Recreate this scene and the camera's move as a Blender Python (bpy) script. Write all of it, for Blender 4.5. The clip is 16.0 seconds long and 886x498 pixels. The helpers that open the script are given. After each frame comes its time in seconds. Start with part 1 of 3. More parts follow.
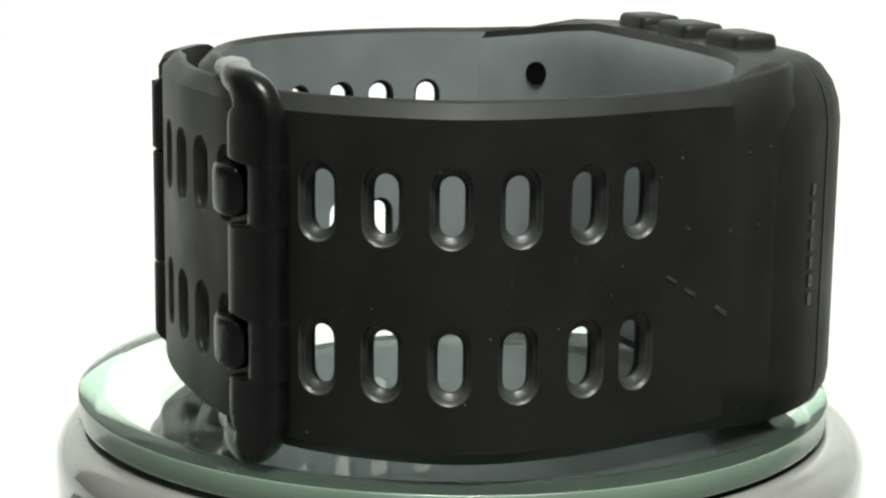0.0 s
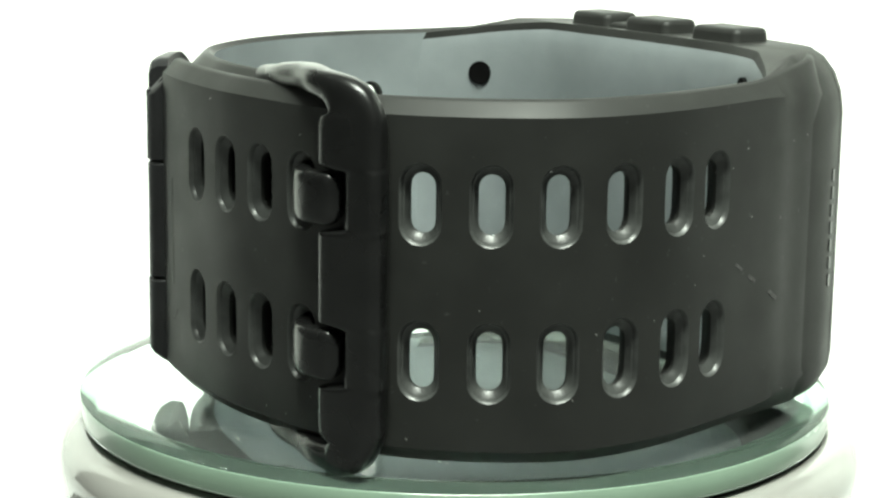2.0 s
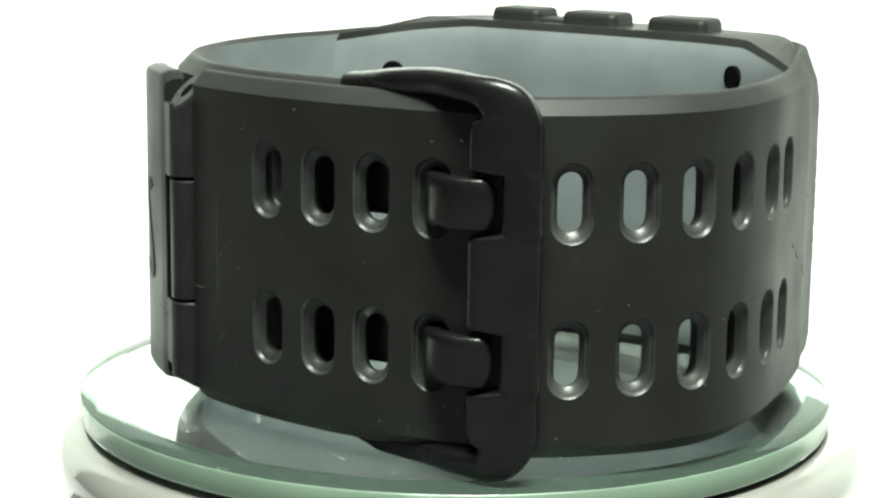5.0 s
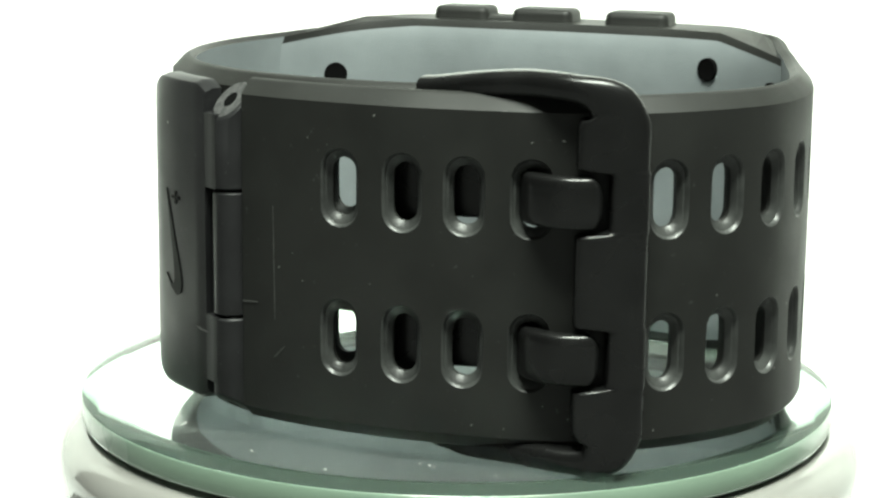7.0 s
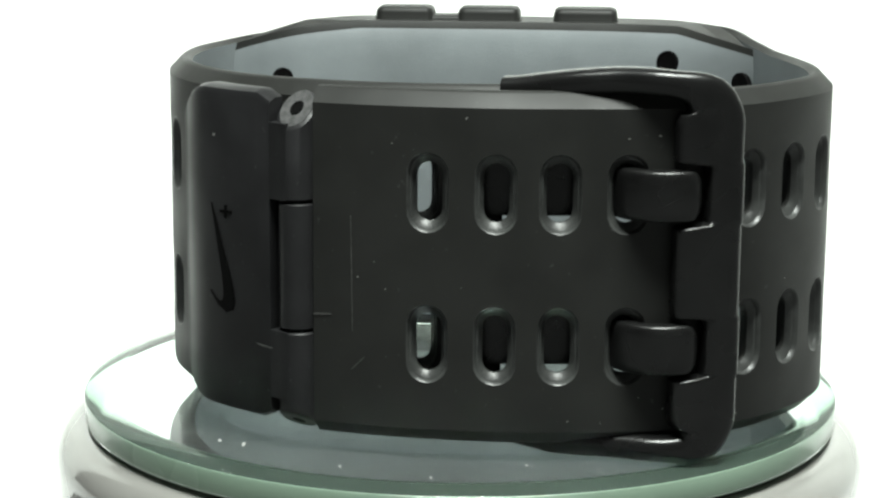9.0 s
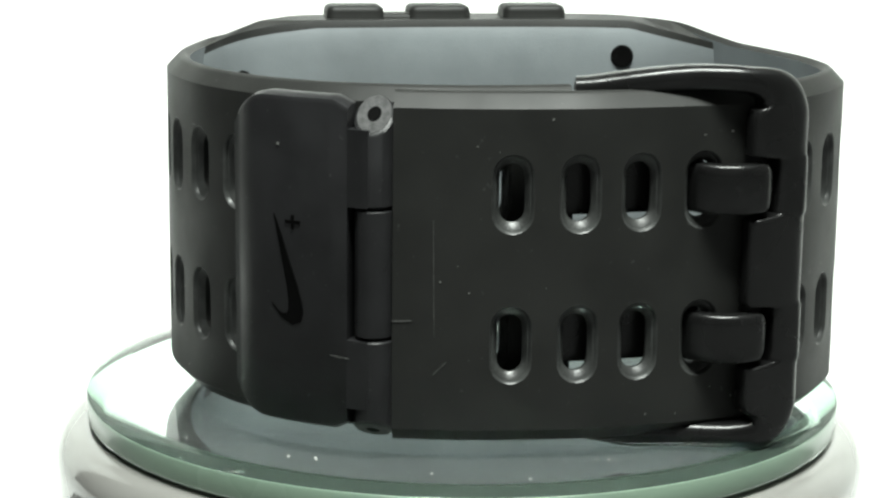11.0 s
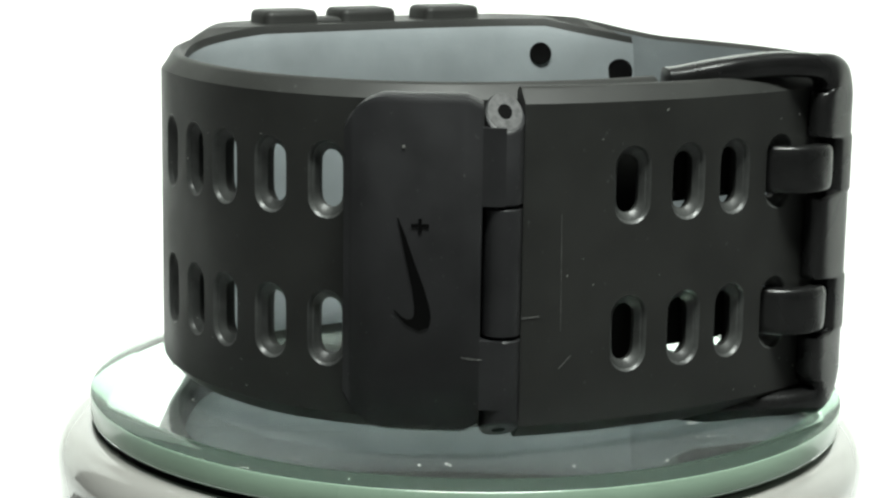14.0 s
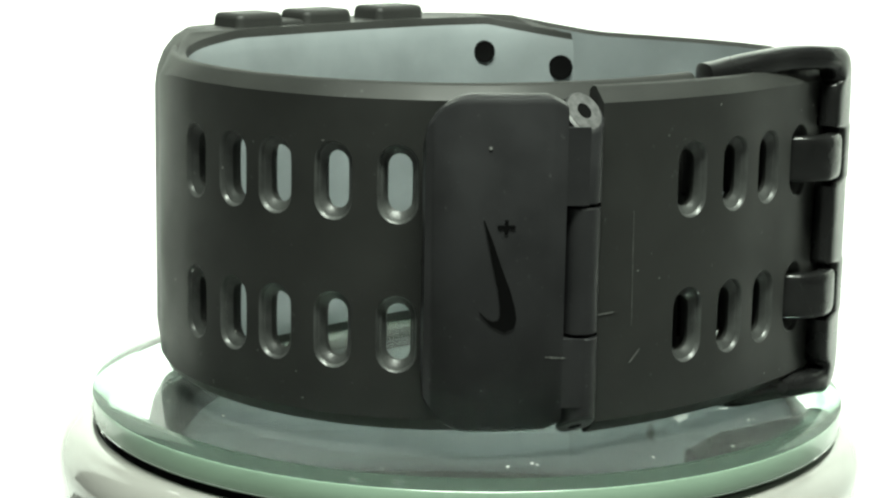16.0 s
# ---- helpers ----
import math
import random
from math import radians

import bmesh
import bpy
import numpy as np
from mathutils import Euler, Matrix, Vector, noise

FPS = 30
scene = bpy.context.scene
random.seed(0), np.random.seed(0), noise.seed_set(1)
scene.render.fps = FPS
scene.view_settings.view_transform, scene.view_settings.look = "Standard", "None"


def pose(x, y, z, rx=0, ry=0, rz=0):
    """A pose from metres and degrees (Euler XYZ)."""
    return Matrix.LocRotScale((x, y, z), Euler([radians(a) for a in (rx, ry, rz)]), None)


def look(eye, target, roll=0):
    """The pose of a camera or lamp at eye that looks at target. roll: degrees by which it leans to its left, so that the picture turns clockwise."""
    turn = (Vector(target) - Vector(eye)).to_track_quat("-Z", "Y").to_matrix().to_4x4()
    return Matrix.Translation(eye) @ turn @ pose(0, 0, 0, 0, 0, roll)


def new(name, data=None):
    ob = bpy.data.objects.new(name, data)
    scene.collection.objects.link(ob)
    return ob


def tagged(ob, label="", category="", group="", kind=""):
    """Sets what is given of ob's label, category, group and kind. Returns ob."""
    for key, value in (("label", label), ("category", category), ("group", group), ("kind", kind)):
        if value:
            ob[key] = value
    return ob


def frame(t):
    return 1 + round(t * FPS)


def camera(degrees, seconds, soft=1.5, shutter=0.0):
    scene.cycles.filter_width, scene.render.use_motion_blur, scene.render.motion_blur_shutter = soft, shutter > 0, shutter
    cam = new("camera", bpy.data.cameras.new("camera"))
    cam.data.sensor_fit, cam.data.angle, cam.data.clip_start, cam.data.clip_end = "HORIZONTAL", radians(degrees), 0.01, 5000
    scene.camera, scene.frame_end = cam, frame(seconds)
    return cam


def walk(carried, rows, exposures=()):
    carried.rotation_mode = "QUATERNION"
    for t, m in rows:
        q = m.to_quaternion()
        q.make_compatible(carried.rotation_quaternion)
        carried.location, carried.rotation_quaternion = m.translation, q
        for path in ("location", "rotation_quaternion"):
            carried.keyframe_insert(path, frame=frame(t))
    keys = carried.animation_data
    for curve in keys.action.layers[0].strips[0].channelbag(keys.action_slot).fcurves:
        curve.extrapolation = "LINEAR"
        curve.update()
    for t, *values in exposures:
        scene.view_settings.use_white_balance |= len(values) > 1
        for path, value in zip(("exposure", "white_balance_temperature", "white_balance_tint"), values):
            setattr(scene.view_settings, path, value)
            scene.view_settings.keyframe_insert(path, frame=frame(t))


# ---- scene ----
# One building unit is 50 mm. The turntable's axis is the z axis; z = 0 is the rim of the mirror disc.
U = 0.05

# ---- camera: it stands still on a stand, a hand's length from the turntable ----
cam = camera(24.57, 16.0, soft=2.4)
EYE = (0.0, -0.26414, 0.07067)
STAND = look(EYE, (-0.00246, -0.00438, 0.01827), 0.71)
walk(cam, [(0.0, STAND), (16.0, STAND)],
     exposures=[(0.0, -0.6, 6500, 2), (0.8, -0.2, 6500, -3), (1.3, 0.25, 6500, -8), (7.8, 0.25, 6500, -7), (8.4, -0.1, 6300, 0), (14.3, -0.1, 6300, 0), (15.0, 0.2, 6500, -9), (16.0, 0.2, 6500, -11)])

# ---- light: a white photo tent with one large lamp panel in its roof ----
world = bpy.data.worlds.new("world")
scene.world = world
world.use_nodes = True
world.node_tree.nodes["Background"].inputs[0].default_value = (0.9, 0.95, 1.0, 1)
world.node_tree.nodes["Background"].inputs[1].default_value = 0.05


def area_lamp(name, eye, target, sx, sy, watts, colour):
    data = bpy.data.lights.new(name, "AREA")
    data.shape, data.size, data.size_y, data.energy, data.color = "RECTANGLE", sx, sy, watts, colour
    ob = new(name, data)
    ob.matrix_world = look(eye, target)
    return ob


area_lamp("roof_lamp", (0.05, -0.19, 0.585), (0.0, -0.02, 0.0), 0.32, 0.11, 9.6, (1.0, 0.985, 0.95))


# Added lamp with no seen source; it keeps the backdrop white.
area_lamp("backdrop_fill", (0.0, 0.50, 0.57), (0.0, 0.90, 0.15), 0.8, 0.15, 9.0, (1.0, 0.985, 0.95))


# ---- materials ----
def material(name, colour, rough, metal=0.0, vary=0.2, scale=200.0, bump=0.0, bump_scale=3000.0, coat=0.0, specular=0.5,
             wear=0.0, wear_colour=(0.2, 0.2, 0.2)):
    m = bpy.data.materials.new(name)
    m.use_nodes = True
    nt = m.node_tree
    b = nt.nodes["Principled BSDF"]
    b.inputs["Metallic"].default_value = metal
    b.inputs["Coat Weight"].default_value = coat
    b.inputs["Specular IOR Level"].default_value = specular
    tc = nt.nodes.new("ShaderNodeTexCoord")

    def tex(sc, detail=4.0):
        n = nt.nodes.new("ShaderNodeTexNoise")
        n.inputs["Scale"].default_value, n.inputs["Detail"].default_value = sc, detail
        nt.links.new(tc.outputs["Object"], n.inputs["Vector"])
        return n

    def ramp(src, lo, hi, a, c):
        r = nt.nodes.new("ShaderNodeMapRange")
        r.inputs["From Min"].default_value, r.inputs["From Max"].default_value = lo, hi
        r.inputs["To Min"].default_value, r.inputs["To Max"].default_value = a, c
        nt.links.new(src, r.inputs["Value"])
        return r.outputs["Result"]

    cloud = tex(scale)
    mix = nt.nodes.new("ShaderNodeMix")
    mix.data_type = "RGBA"
    mix.inputs["A"].default_value = (*[c * (1 - vary) for c in colour], 1)
    mix.inputs["B"].default_value = (*[min(1, c * (1 + vary)) for c in colour], 1)
    nt.links.new(ramp(cloud.outputs["Fac"], 0.35, 0.65, 0, 1), mix.inputs["Factor"])
    out = mix.outputs["Result"]
    if wear:
        spots = tex(scale * 9, 2.0)
        mix2 = nt.nodes.new("ShaderNodeMix")
        mix2.data_type = "RGBA"
        mix2.inputs["B"].default_value = (*wear_colour, 1)
        nt.links.new(out, mix2.inputs["A"])
        nt.links.new(ramp(spots.outputs["Fac"], 0.70, 0.78, 0, wear), mix2.inputs["Factor"])
        out = mix2.outputs["Result"]
    nt.links.new(out, b.inputs["Base Color"])
    smear = tex(scale * 0.6, 3.0)
    nt.links.new(ramp(smear.outputs["Fac"], 0.3, 0.7, rough * 0.85, min(1, rough * 1.18)), b.inputs["Roughness"])
    if bump:
        bn = nt.nodes.new("ShaderNodeBump")
        bn.inputs["Strength"].default_value, bn.inputs["Distance"].default_value = bump, 0.0002
        nt.links.new(tex(bump_scale, 3.0).outputs["Fac"], bn.inputs["Height"])
        nt.links.new(bn.outputs["Normal"], b.inputs["Normal"])
    return m


RUBBER = material("black_rubber", (0.021, 0.0215, 0.020), 0.50, specular=0.27, vary=0.15, scale=120, bump=0.10, bump_scale=6000, wear=0.35,
                  wear_colour=(0.10, 0.10, 0.10))
# Recess walls: polished rubber, its colour lightened for the glints on the ledges.
RIM = material("polished_rubber_lightened", (0.045, 0.047, 0.045), 0.38, vary=0.3, scale=400, bump=0.15, bump_scale=3000)
# Inner faces: the same rubber, lightened for light bounced up off the mirror.
INNER_LIT = material("rubber_bounce_lit", (0.215, 0.236, 0.246), 0.52, vary=0.10, scale=90, bump=0.2, bump_scale=5000)
HARD = material("black_hard_plastic", (0.017, 0.017, 0.018), 0.42, vary=0.2, scale=150, specular=0.32, bump=0.07, bump_scale=4000, wear=0.3,
                wear_colour=(0.12, 0.12, 0.12))
GLOSS = material("glossy_black_plastic", (0.008, 0.008, 0.008), 0.27, specular=0.42, vary=0.2, scale=200, bump=0.08, bump_scale=2500)
ENGRAVED = material("engraved_gloss_black", (0.003, 0.003, 0.003), 0.45, specular=0.06, vary=0.1)
# Flat black discs carry the shade inside the sockets and pin holes.
PINHOLE = material("hole_shade_black", (0.004, 0.004, 0.004), 0.9, specular=0.05, vary=0.1)
SCUFFED = material("scuffed_metal", (0.065, 0.065, 0.065), 0.6, specular=0.25, vary=0.3, scale=1500, bump=0.4, bump_scale=5000)
SCRATCH = material("worn_grey_rubber", (0.065, 0.065, 0.062), 0.6, vary=0.5, scale=3000)
SPECK = material("pale_dust", (0.20, 0.20, 0.19), 0.7, vary=0.1)
CRUMB = material("white_crumb", (0.5, 0.5, 0.48), 0.8, vary=0.1)
MIRROR = material("silvered_mirror", (0.90, 0.94, 0.93), 0.015, metal=1.0, vary=0.01)


def glass(name, colour, clear):
    m = material(name, colour, 0.0, vary=0.0)
    b = m.node_tree.nodes["Principled BSDF"]
    b.inputs["Transmission Weight"].default_value = clear
    b.inputs["IOR"].default_value = 1.2
    for link in list(b.inputs["Roughness"].links):
        m.node_tree.links.remove(link)
    b.inputs["Roughness"].default_value = 0.0
    return m


# The dust veil also lifts the reflection, in place of missing bounced light.
GLASS = glass("dusty_green_tinted_glass", (0.96, 0.99, 0.975), 0.975)
BEVEL = glass("hazy_green_glass", (0.58, 0.81, 0.66), 0.95)
GREEN_EDGE = material("ground_glass_edge", (0.33, 0.46, 0.35), 0.25, vary=0.06, scale=60, coat=0.3)
PLATTER = material("matt_black_platter", (0.008, 0.008, 0.010), 0.5, vary=0.1)
BASE = material("glossy_grey_plastic", (0.27, 0.265, 0.25), 0.10, vary=0.03, scale=30, coat=0.8)
DIM = material("dark_grey_cloth", (0.13, 0.13, 0.13), 0.9, vary=0.2, scale=10, bump=0.1, bump_scale=900)
BLACK_CLOTH = material("black_cloth", (0.03, 0.03, 0.03), 0.95, vary=0.2, scale=10, specular=0.1, bump=0.1, bump_scale=900)
WHITE = material("white_tent_cloth", (0.86, 0.87, 0.85), 0.9, vary=0.02, scale=12, bump=0.1, bump_scale=900)


# ---- mesh helpers ----
def mesh_from(name, verts, faces, mats, index=None, sharp=35):
    me = bpy.data.meshes.new(name)
    me.from_pydata([tuple(c * U for c in v) for v in verts], [], faces)
    for m in mats:
        me.materials.append(m)
    if index:
        me.polygons.foreach_set("material_index", index)
    bm = bmesh.new()
    bm.from_mesh(me)
    bmesh.ops.remove_doubles(bm, verts=bm.verts, dist=1e-6)
    bmesh.ops.recalc_face_normals(bm, faces=bm.faces)
    for f in bm.faces:
        f.smooth = True
    for e in bm.edges:
        e.smooth = len(e.link_faces) == 2 and e.calc_face_angle(0.0) < radians(sharp)
    bm.to_mesh(me)
    bm.free()
    return me


def part(name, me, parent=None, label=""):
    ob = new(name, me)
    if parent:
        ob.parent = parent
    if label:
        tagged(ob, label)
    return ob


class Plan:
    """A smooth curve through plan points; side +1 has its outside to the left of the way along it."""

    def __init__(self, pts, side):
        p = np.array(pts, float)
        ext = np.vstack([2 * p[0] - p[1], p, 2 * p[-1] - p[-2]])
        out = []
        for i in range(1, len(ext) - 2):
            a, b, c, d = ext[i - 1:i + 3]
            for k in range(24):
                t = k / 24
                out.append(0.5 * (2 * b + (c - a) * t + (2 * a - 5 * b + 4 * c - d) * t * t + (3 * b - a - 3 * c + d) * t ** 3))
        out.append(p[-1])
        self.p = np.array(out)
        for _ in range(6):
            self.p[1:-1] = 0.25 * self.p[:-2] + 0.5 * self.p[1:-1] + 0.25 * self.p[2:]
        self.s = np.concatenate([[0], np.cumsum(np.linalg.norm(np.diff(self.p, axis=0), axis=1))])
        self.length, self.side = self.s[-1], side

    def at(self, s, depth=0.0):
        x, y = np.interp(s, self.s, self.p[:, 0]), np.interp(s, self.s, self.p[:, 1])
        h = 0.02
        a, b = max(0, s - h), min(self.length, s + h)
        tx = np.interp(b, self.s, self.p[:, 0]) - np.interp(a, self.s, self.p[:, 0])
        ty = np.interp(b, self.s, self.p[:, 1]) - np.interp(a, self.s, self.p[:, 1])
        n = math.hypot(tx, ty)
        return x + self.side * ty / n * depth, y - self.side * tx / n * depth

    def near(self, x, y):
        return float(self.s[np.argmin(np.hypot(self.p[:, 0] - x, self.p[:, 1] - y))])


def stadium(dx, dz, w, h):
    """Where the ray (dx, dz) from the centre leaves a slot of width w and height h with round ends."""
    n = math.hypot(dx, dz)
    dx, dz = dx / n, dz / n
    r, g = w / 2, h / 2 - w / 2
    if abs(dx) > 1e-9:
        k = r / abs(dx)
        if abs(dz) * k <= g:
            return dx * k, dz * k
    b = abs(dz) * g
    k = b + math.sqrt(max(0, b * b - g * g + r * r))
    return dx * k, dz * k


def strap_mesh(name, plan, s0, s1, zb, zt, thick, chamfer, columns, rows_z, cell=(0.126, 0.220), rim=(0.097, 0.184),
               slot=(0.060, 0.136), mats=(None, None), taper=None, end_cap=True):
    """A band along a plan curve, with columns of real slots through it, each sunk in a shallow recess."""
    V, F, M = [], [], []

    def v(s, z, d):
        V.append((*plan.at(s, d), z))
        return len(V) - 1

    def quad(a, b, c, d, m):
        F.append((a, b, c, d))
        M.append(m)

    grow = taper or (lambda s: (0.0, 0.0, 0.0))
    cuts = [s0]
    spans = []
    for c in sorted(columns):
        a, b = c - cell[0] / 2, c + cell[0] / 2
        spans.append((cuts[-1], a, False))
        spans.append((a, b, True))
        cuts.append(b)
    spans.append((cuts[-1], s1, False))
    NX, NZ = 6, 6
    half = cell[1] / 2
    for a, b, holed in spans:
        if b - a < 1e-6:
            continue
        n = NX if holed else max(1, int((b - a) / 0.022))
        ss = [a + (b - a) * i / n for i in range(n + 1)]

        def levels(s):
            dt, db, dc = grow(s)
            t, bo, ch = zt + dt, zb - db, chamfer + dc
            c2 = 0.012
            zs = [rows_z[0] - half, rows_z[0] + half, rows_z[1] - half, rows_z[1] + half]
            outer = [(bo + 0.002, 0.034), (bo + 0.006, 0.029), (bo + ch, 0.0), *[(z, 0.0) for z in zs], (t - ch, 0.0), (t - 0.006, 0.029), (t - 0.002, 0.034)]
            inner = [(t, thick - c2 * 1.2), (t - c2, thick), *[(z, thick) for z in reversed(zs)], (bo + c2, thick), (bo, thick - c2 * 1.2)]
            return outer + inner

        ring = [[v(s, z, d) for z, d in levels(s)] for s in ss]
        L = len(ring[0])
        no = 10
        skip = {(3, 4), (5, 6)}
        inner_skip = {(no + 2, no + 3), (no + 4, no + 5)}
        for i in range(n):
            for k in range(L):
                k2 = (k + 1) % L
                if holed and ((k, k2) in skip or (k, k2) in inner_skip):
                    continue
                quad(ring[i][k], ring[i + 1][k], ring[i + 1][k2], ring[i][k2], 1 if no < k < L - 2 else 0)
        if holed:
            sc = (a + b) / 2
            for zc in rows_z:
                loops = []
                per = [(-cell[0] / 2 + cell[0] * i / NX, -half) for i in range(NX)] + \
                      [(cell[0] / 2, -half + cell[1] * i / NZ) for i in range(NZ)] + \
                      [(cell[0] / 2 - cell[0] * i / NX, half) for i in range(NX)] + \
                      [(-cell[0] / 2, half - cell[1] * i / NZ) for i in range(NZ)]
                loops.append([v(sc + x, zc + z, 0) for x, z in per])
                for (w, h), d in (((rim[0], rim[1]), 0.0), ((rim[0] - 0.005, rim[1] - 0.005), 0.002), ((rim[0] - 0.012, rim[1] - 0.012), 0.011), ((rim[0] - 0.020, rim[1] - 0.020), 0.013),
                                  ((slot[0] + 0.008, slot[1] + 0.008), 0.022), (slot, 0.026), (slot, 0.036), ((slot[0] + 0.018, slot[1] + 0.018), 0.040),
                                  ((slot[0] + 0.026, slot[1] + 0.026), thick)):
                    loops.append([v(sc + q[0], zc + q[1], d) for q in (stadium(x, z, w, h) for x, z in per)])
                loops.append([v(sc + x, zc + z, thick) for x, z in per])
                for j in range(len(loops) - 1):
                    for i in range(len(per)):
                        i2 = (i + 1) % len(per)
                        quad(loops[j][i], loops[j][i2], loops[j + 1][i2], loops[j + 1][i], 1 if j == len(loops) - 2 else 2 if 1 <= j <= 5 else 0)
        if a == s0 or (b == s1 and end_cap):
            F.append(tuple(ring[0] if a == s0 else ring[-1]))
            M.append(0)
            if a == s0 and b == s1:
                F.append(tuple(ring[-1]))
                M.append(0)
    return mesh_from(name, V, F, list(mats), M)


def slab(name, outline, layers, mat, sharp=40, soft=None, mat2=None, first2=0, breaks=(), low=None):
    """A solid from a closed plan outline (anticlockwise) and layers (z, inset) from bottom to top; soft scales each corner's inset."""
    p = np.array(outline, float)
    t = np.roll(p, -1, 0) - np.roll(p, 1, 0)
    for i in breaks:
        # a new run of the outline starts at corner i: take each side's own way
        t[i], t[i - 1] = p[(i + 1) % len(p)] - p[i], p[i - 1] - p[i - 2]
    t /= np.linalg.norm(t, axis=1)[:, None] + 1e-12
    inward = np.stack([-t[:, 1], t[:, 0]], 1) * np.array(soft or [1.0] * len(p))[:, None]
    V, F, M, n = [], [], [], len(p)
    for z, inset in layers:
        V += [(*(q + w * inset), z + (0.46 - z) * 0.115 * f) for q, w, f in zip(p, inward, low or [0.0] * len(p))]
    for k in range(len(layers) - 1):
        for i in range(n):
            j = (i + 1) % n
            F.append((k * n + i, k * n + j, (k + 1) * n + j, (k + 1) * n + i))
            M.append(1 if mat2 and first2 <= i < n - 1 and 1 < k < len(layers) - 2 else 0)
    F.append(tuple(reversed(range(n))))
    F.append(tuple(range((len(layers) - 1) * n, len(layers) * n)))
    return mesh_from(name, V, F, [mat, mat2] if mat2 else [mat], M + [0, 0], sharp)


def lathe(name, profile, mat, centre=(0, 0), n=128, sharp=30, close=False, mat2=None, second=()):
    V, F, M = [], [], []
    m = len(profile)
    for i in range(n):
        a = 2 * math.pi * i / n
        V += [(centre[0] + r * math.cos(a), centre[1] + r * math.sin(a), z) for r, z in profile]
    for i in range(n):
        j = (i + 1) % n
        for k in range(m if close else m - 1):
            k2 = (k + 1) % m
            F.append((i * m + k, j * m + k, j * m + k2, i * m + k2))
            M.append(1 if k in second else 0)
    return mesh_from(name, V, F, [mat, mat2] if mat2 else [mat], M, sharp)


def tube(name, path, sections, mat, n=20, sharp=50):
    """A solid swept along a path; sections give half width and half thickness, and each ring's two axes."""
    V, F = [], []
    for (x, y, z), (hw, ht, A, B, power) in zip(path, sections):
        for i in range(n):
            a = 2 * math.pi * i / n
            ca, sa = math.cos(a), math.sin(a)
            cw = math.copysign(abs(ca) ** power, ca) * hw
            cb = math.copysign(abs(sa) ** power, sa) * ht
            V.append((x + A[0] * cw + B[0] * cb, y + A[1] * cw + B[1] * cb, z + A[2] * cw + B[2] * cb))
    m = len(path)
    for k in range(m - 1):
        for i in range(n):
            j = (i + 1) % n
            F.append((k * n + i, k * n + j, (k + 1) * n + j, (k + 1) * n + i))
    F.append(tuple(reversed(range(n))))
    F.append(tuple(range((m - 1) * n, m * n)))
    return mesh_from(name, V, F, [mat], None, sharp)


def spline(pts, per=8):
    p = np.array(pts, float)
    ext = np.vstack([2 * p[0] - p[1], p, 2 * p[-1] - p[-2]])
    out = []
    for i in range(1, len(ext) - 2):
        a, b, c, d = ext[i - 1:i + 3]
        for k in range(per):
            t = k / per
            out.append(0.5 * (2 * b + (c - a) * t + (2 * a - 5 * b + 4 * c - d) * t * t + (3 * b - a - 3 * c + d) * t ** 3))
    out.append(p[-1])
    return np.array(out)


# ---- the setting: a white photo tent; sides, front and roof are added, unseen ----
def wall(name, x0, x1, y0, y1, z0, z1, mat=None):
    V = [(x, y, z) for z in (z0, z1) for x, y in ((x0, y0), (x1, y0), (x1, y1), (x0, y1))]
    V = [tuple(c / U for c in q) for q in V]
    F = [(0, 3, 2, 1), (4, 5, 6, 7), (0, 1, 5, 4), (1, 2, 6, 5), (2, 3, 7, 6), (3, 0, 4, 7)]
    return tagged(part(name, mesh_from(name, V, F, [mat or WHITE])), kind="structure")


FLOOR_Z = -0.045
tagged(wall("floor", -0.7, 0.7, 0.06, 0.9, FLOOR_Z - 0.02, FLOOR_Z), "smooth white cloth floor of a photo tent")
# Added, never in view: dark ground that keeps floor light off the front faces.
tagged(wall("added_floor_front", -0.7, 0.7, -0.7, 0.06, FLOOR_Z - 0.02, FLOOR_Z, DIM), "added dark ground before the tent, out of view")
tagged(wall("wall_north", -0.7, 0.7, 0.9, 0.92, FLOOR_Z, 0.6), "plain white overexposed backdrop cloth")
# Added, never in view: white sides that give the edges their pale reflections.
tagged(wall("added_wall_west", -0.72, -0.7, 0.5, 0.9, FLOOR_Z, 0.6), "added white cloth side, out of view")
tagged(wall("added_wall_east", 0.7, 0.72, 0.22, 0.9, FLOOR_Z, 0.6), "added white cloth side, out of view")
# Added dark sheets and roof, out of view, that keep light off front faces.
tagged(wall("added_wall_south", -0.7, 0.7, -0.72, -0.7, FLOOR_Z, 0.6, DIM), "added dark sheet standing for the dim room behind the camera")
tagged(wall("added_wall_southwest", -0.72, -0.7, -0.72, 0.5, FLOOR_Z, 0.6, BLACK_CLOTH), "added black sheet on the left, out of view, darkening left-facing sides")
tagged(wall("added_wall_southeast", 0.7, 0.72, -0.72, 0.22, FLOOR_Z, 0.6, DIM), "added dark sheet on the right, out of view")
tagged(wall("added_ceiling", -0.72, 0.72, -0.72, 0.92, 0.6, 0.62, DIM), "added dark roof cloth round the lamp panel, out of view")


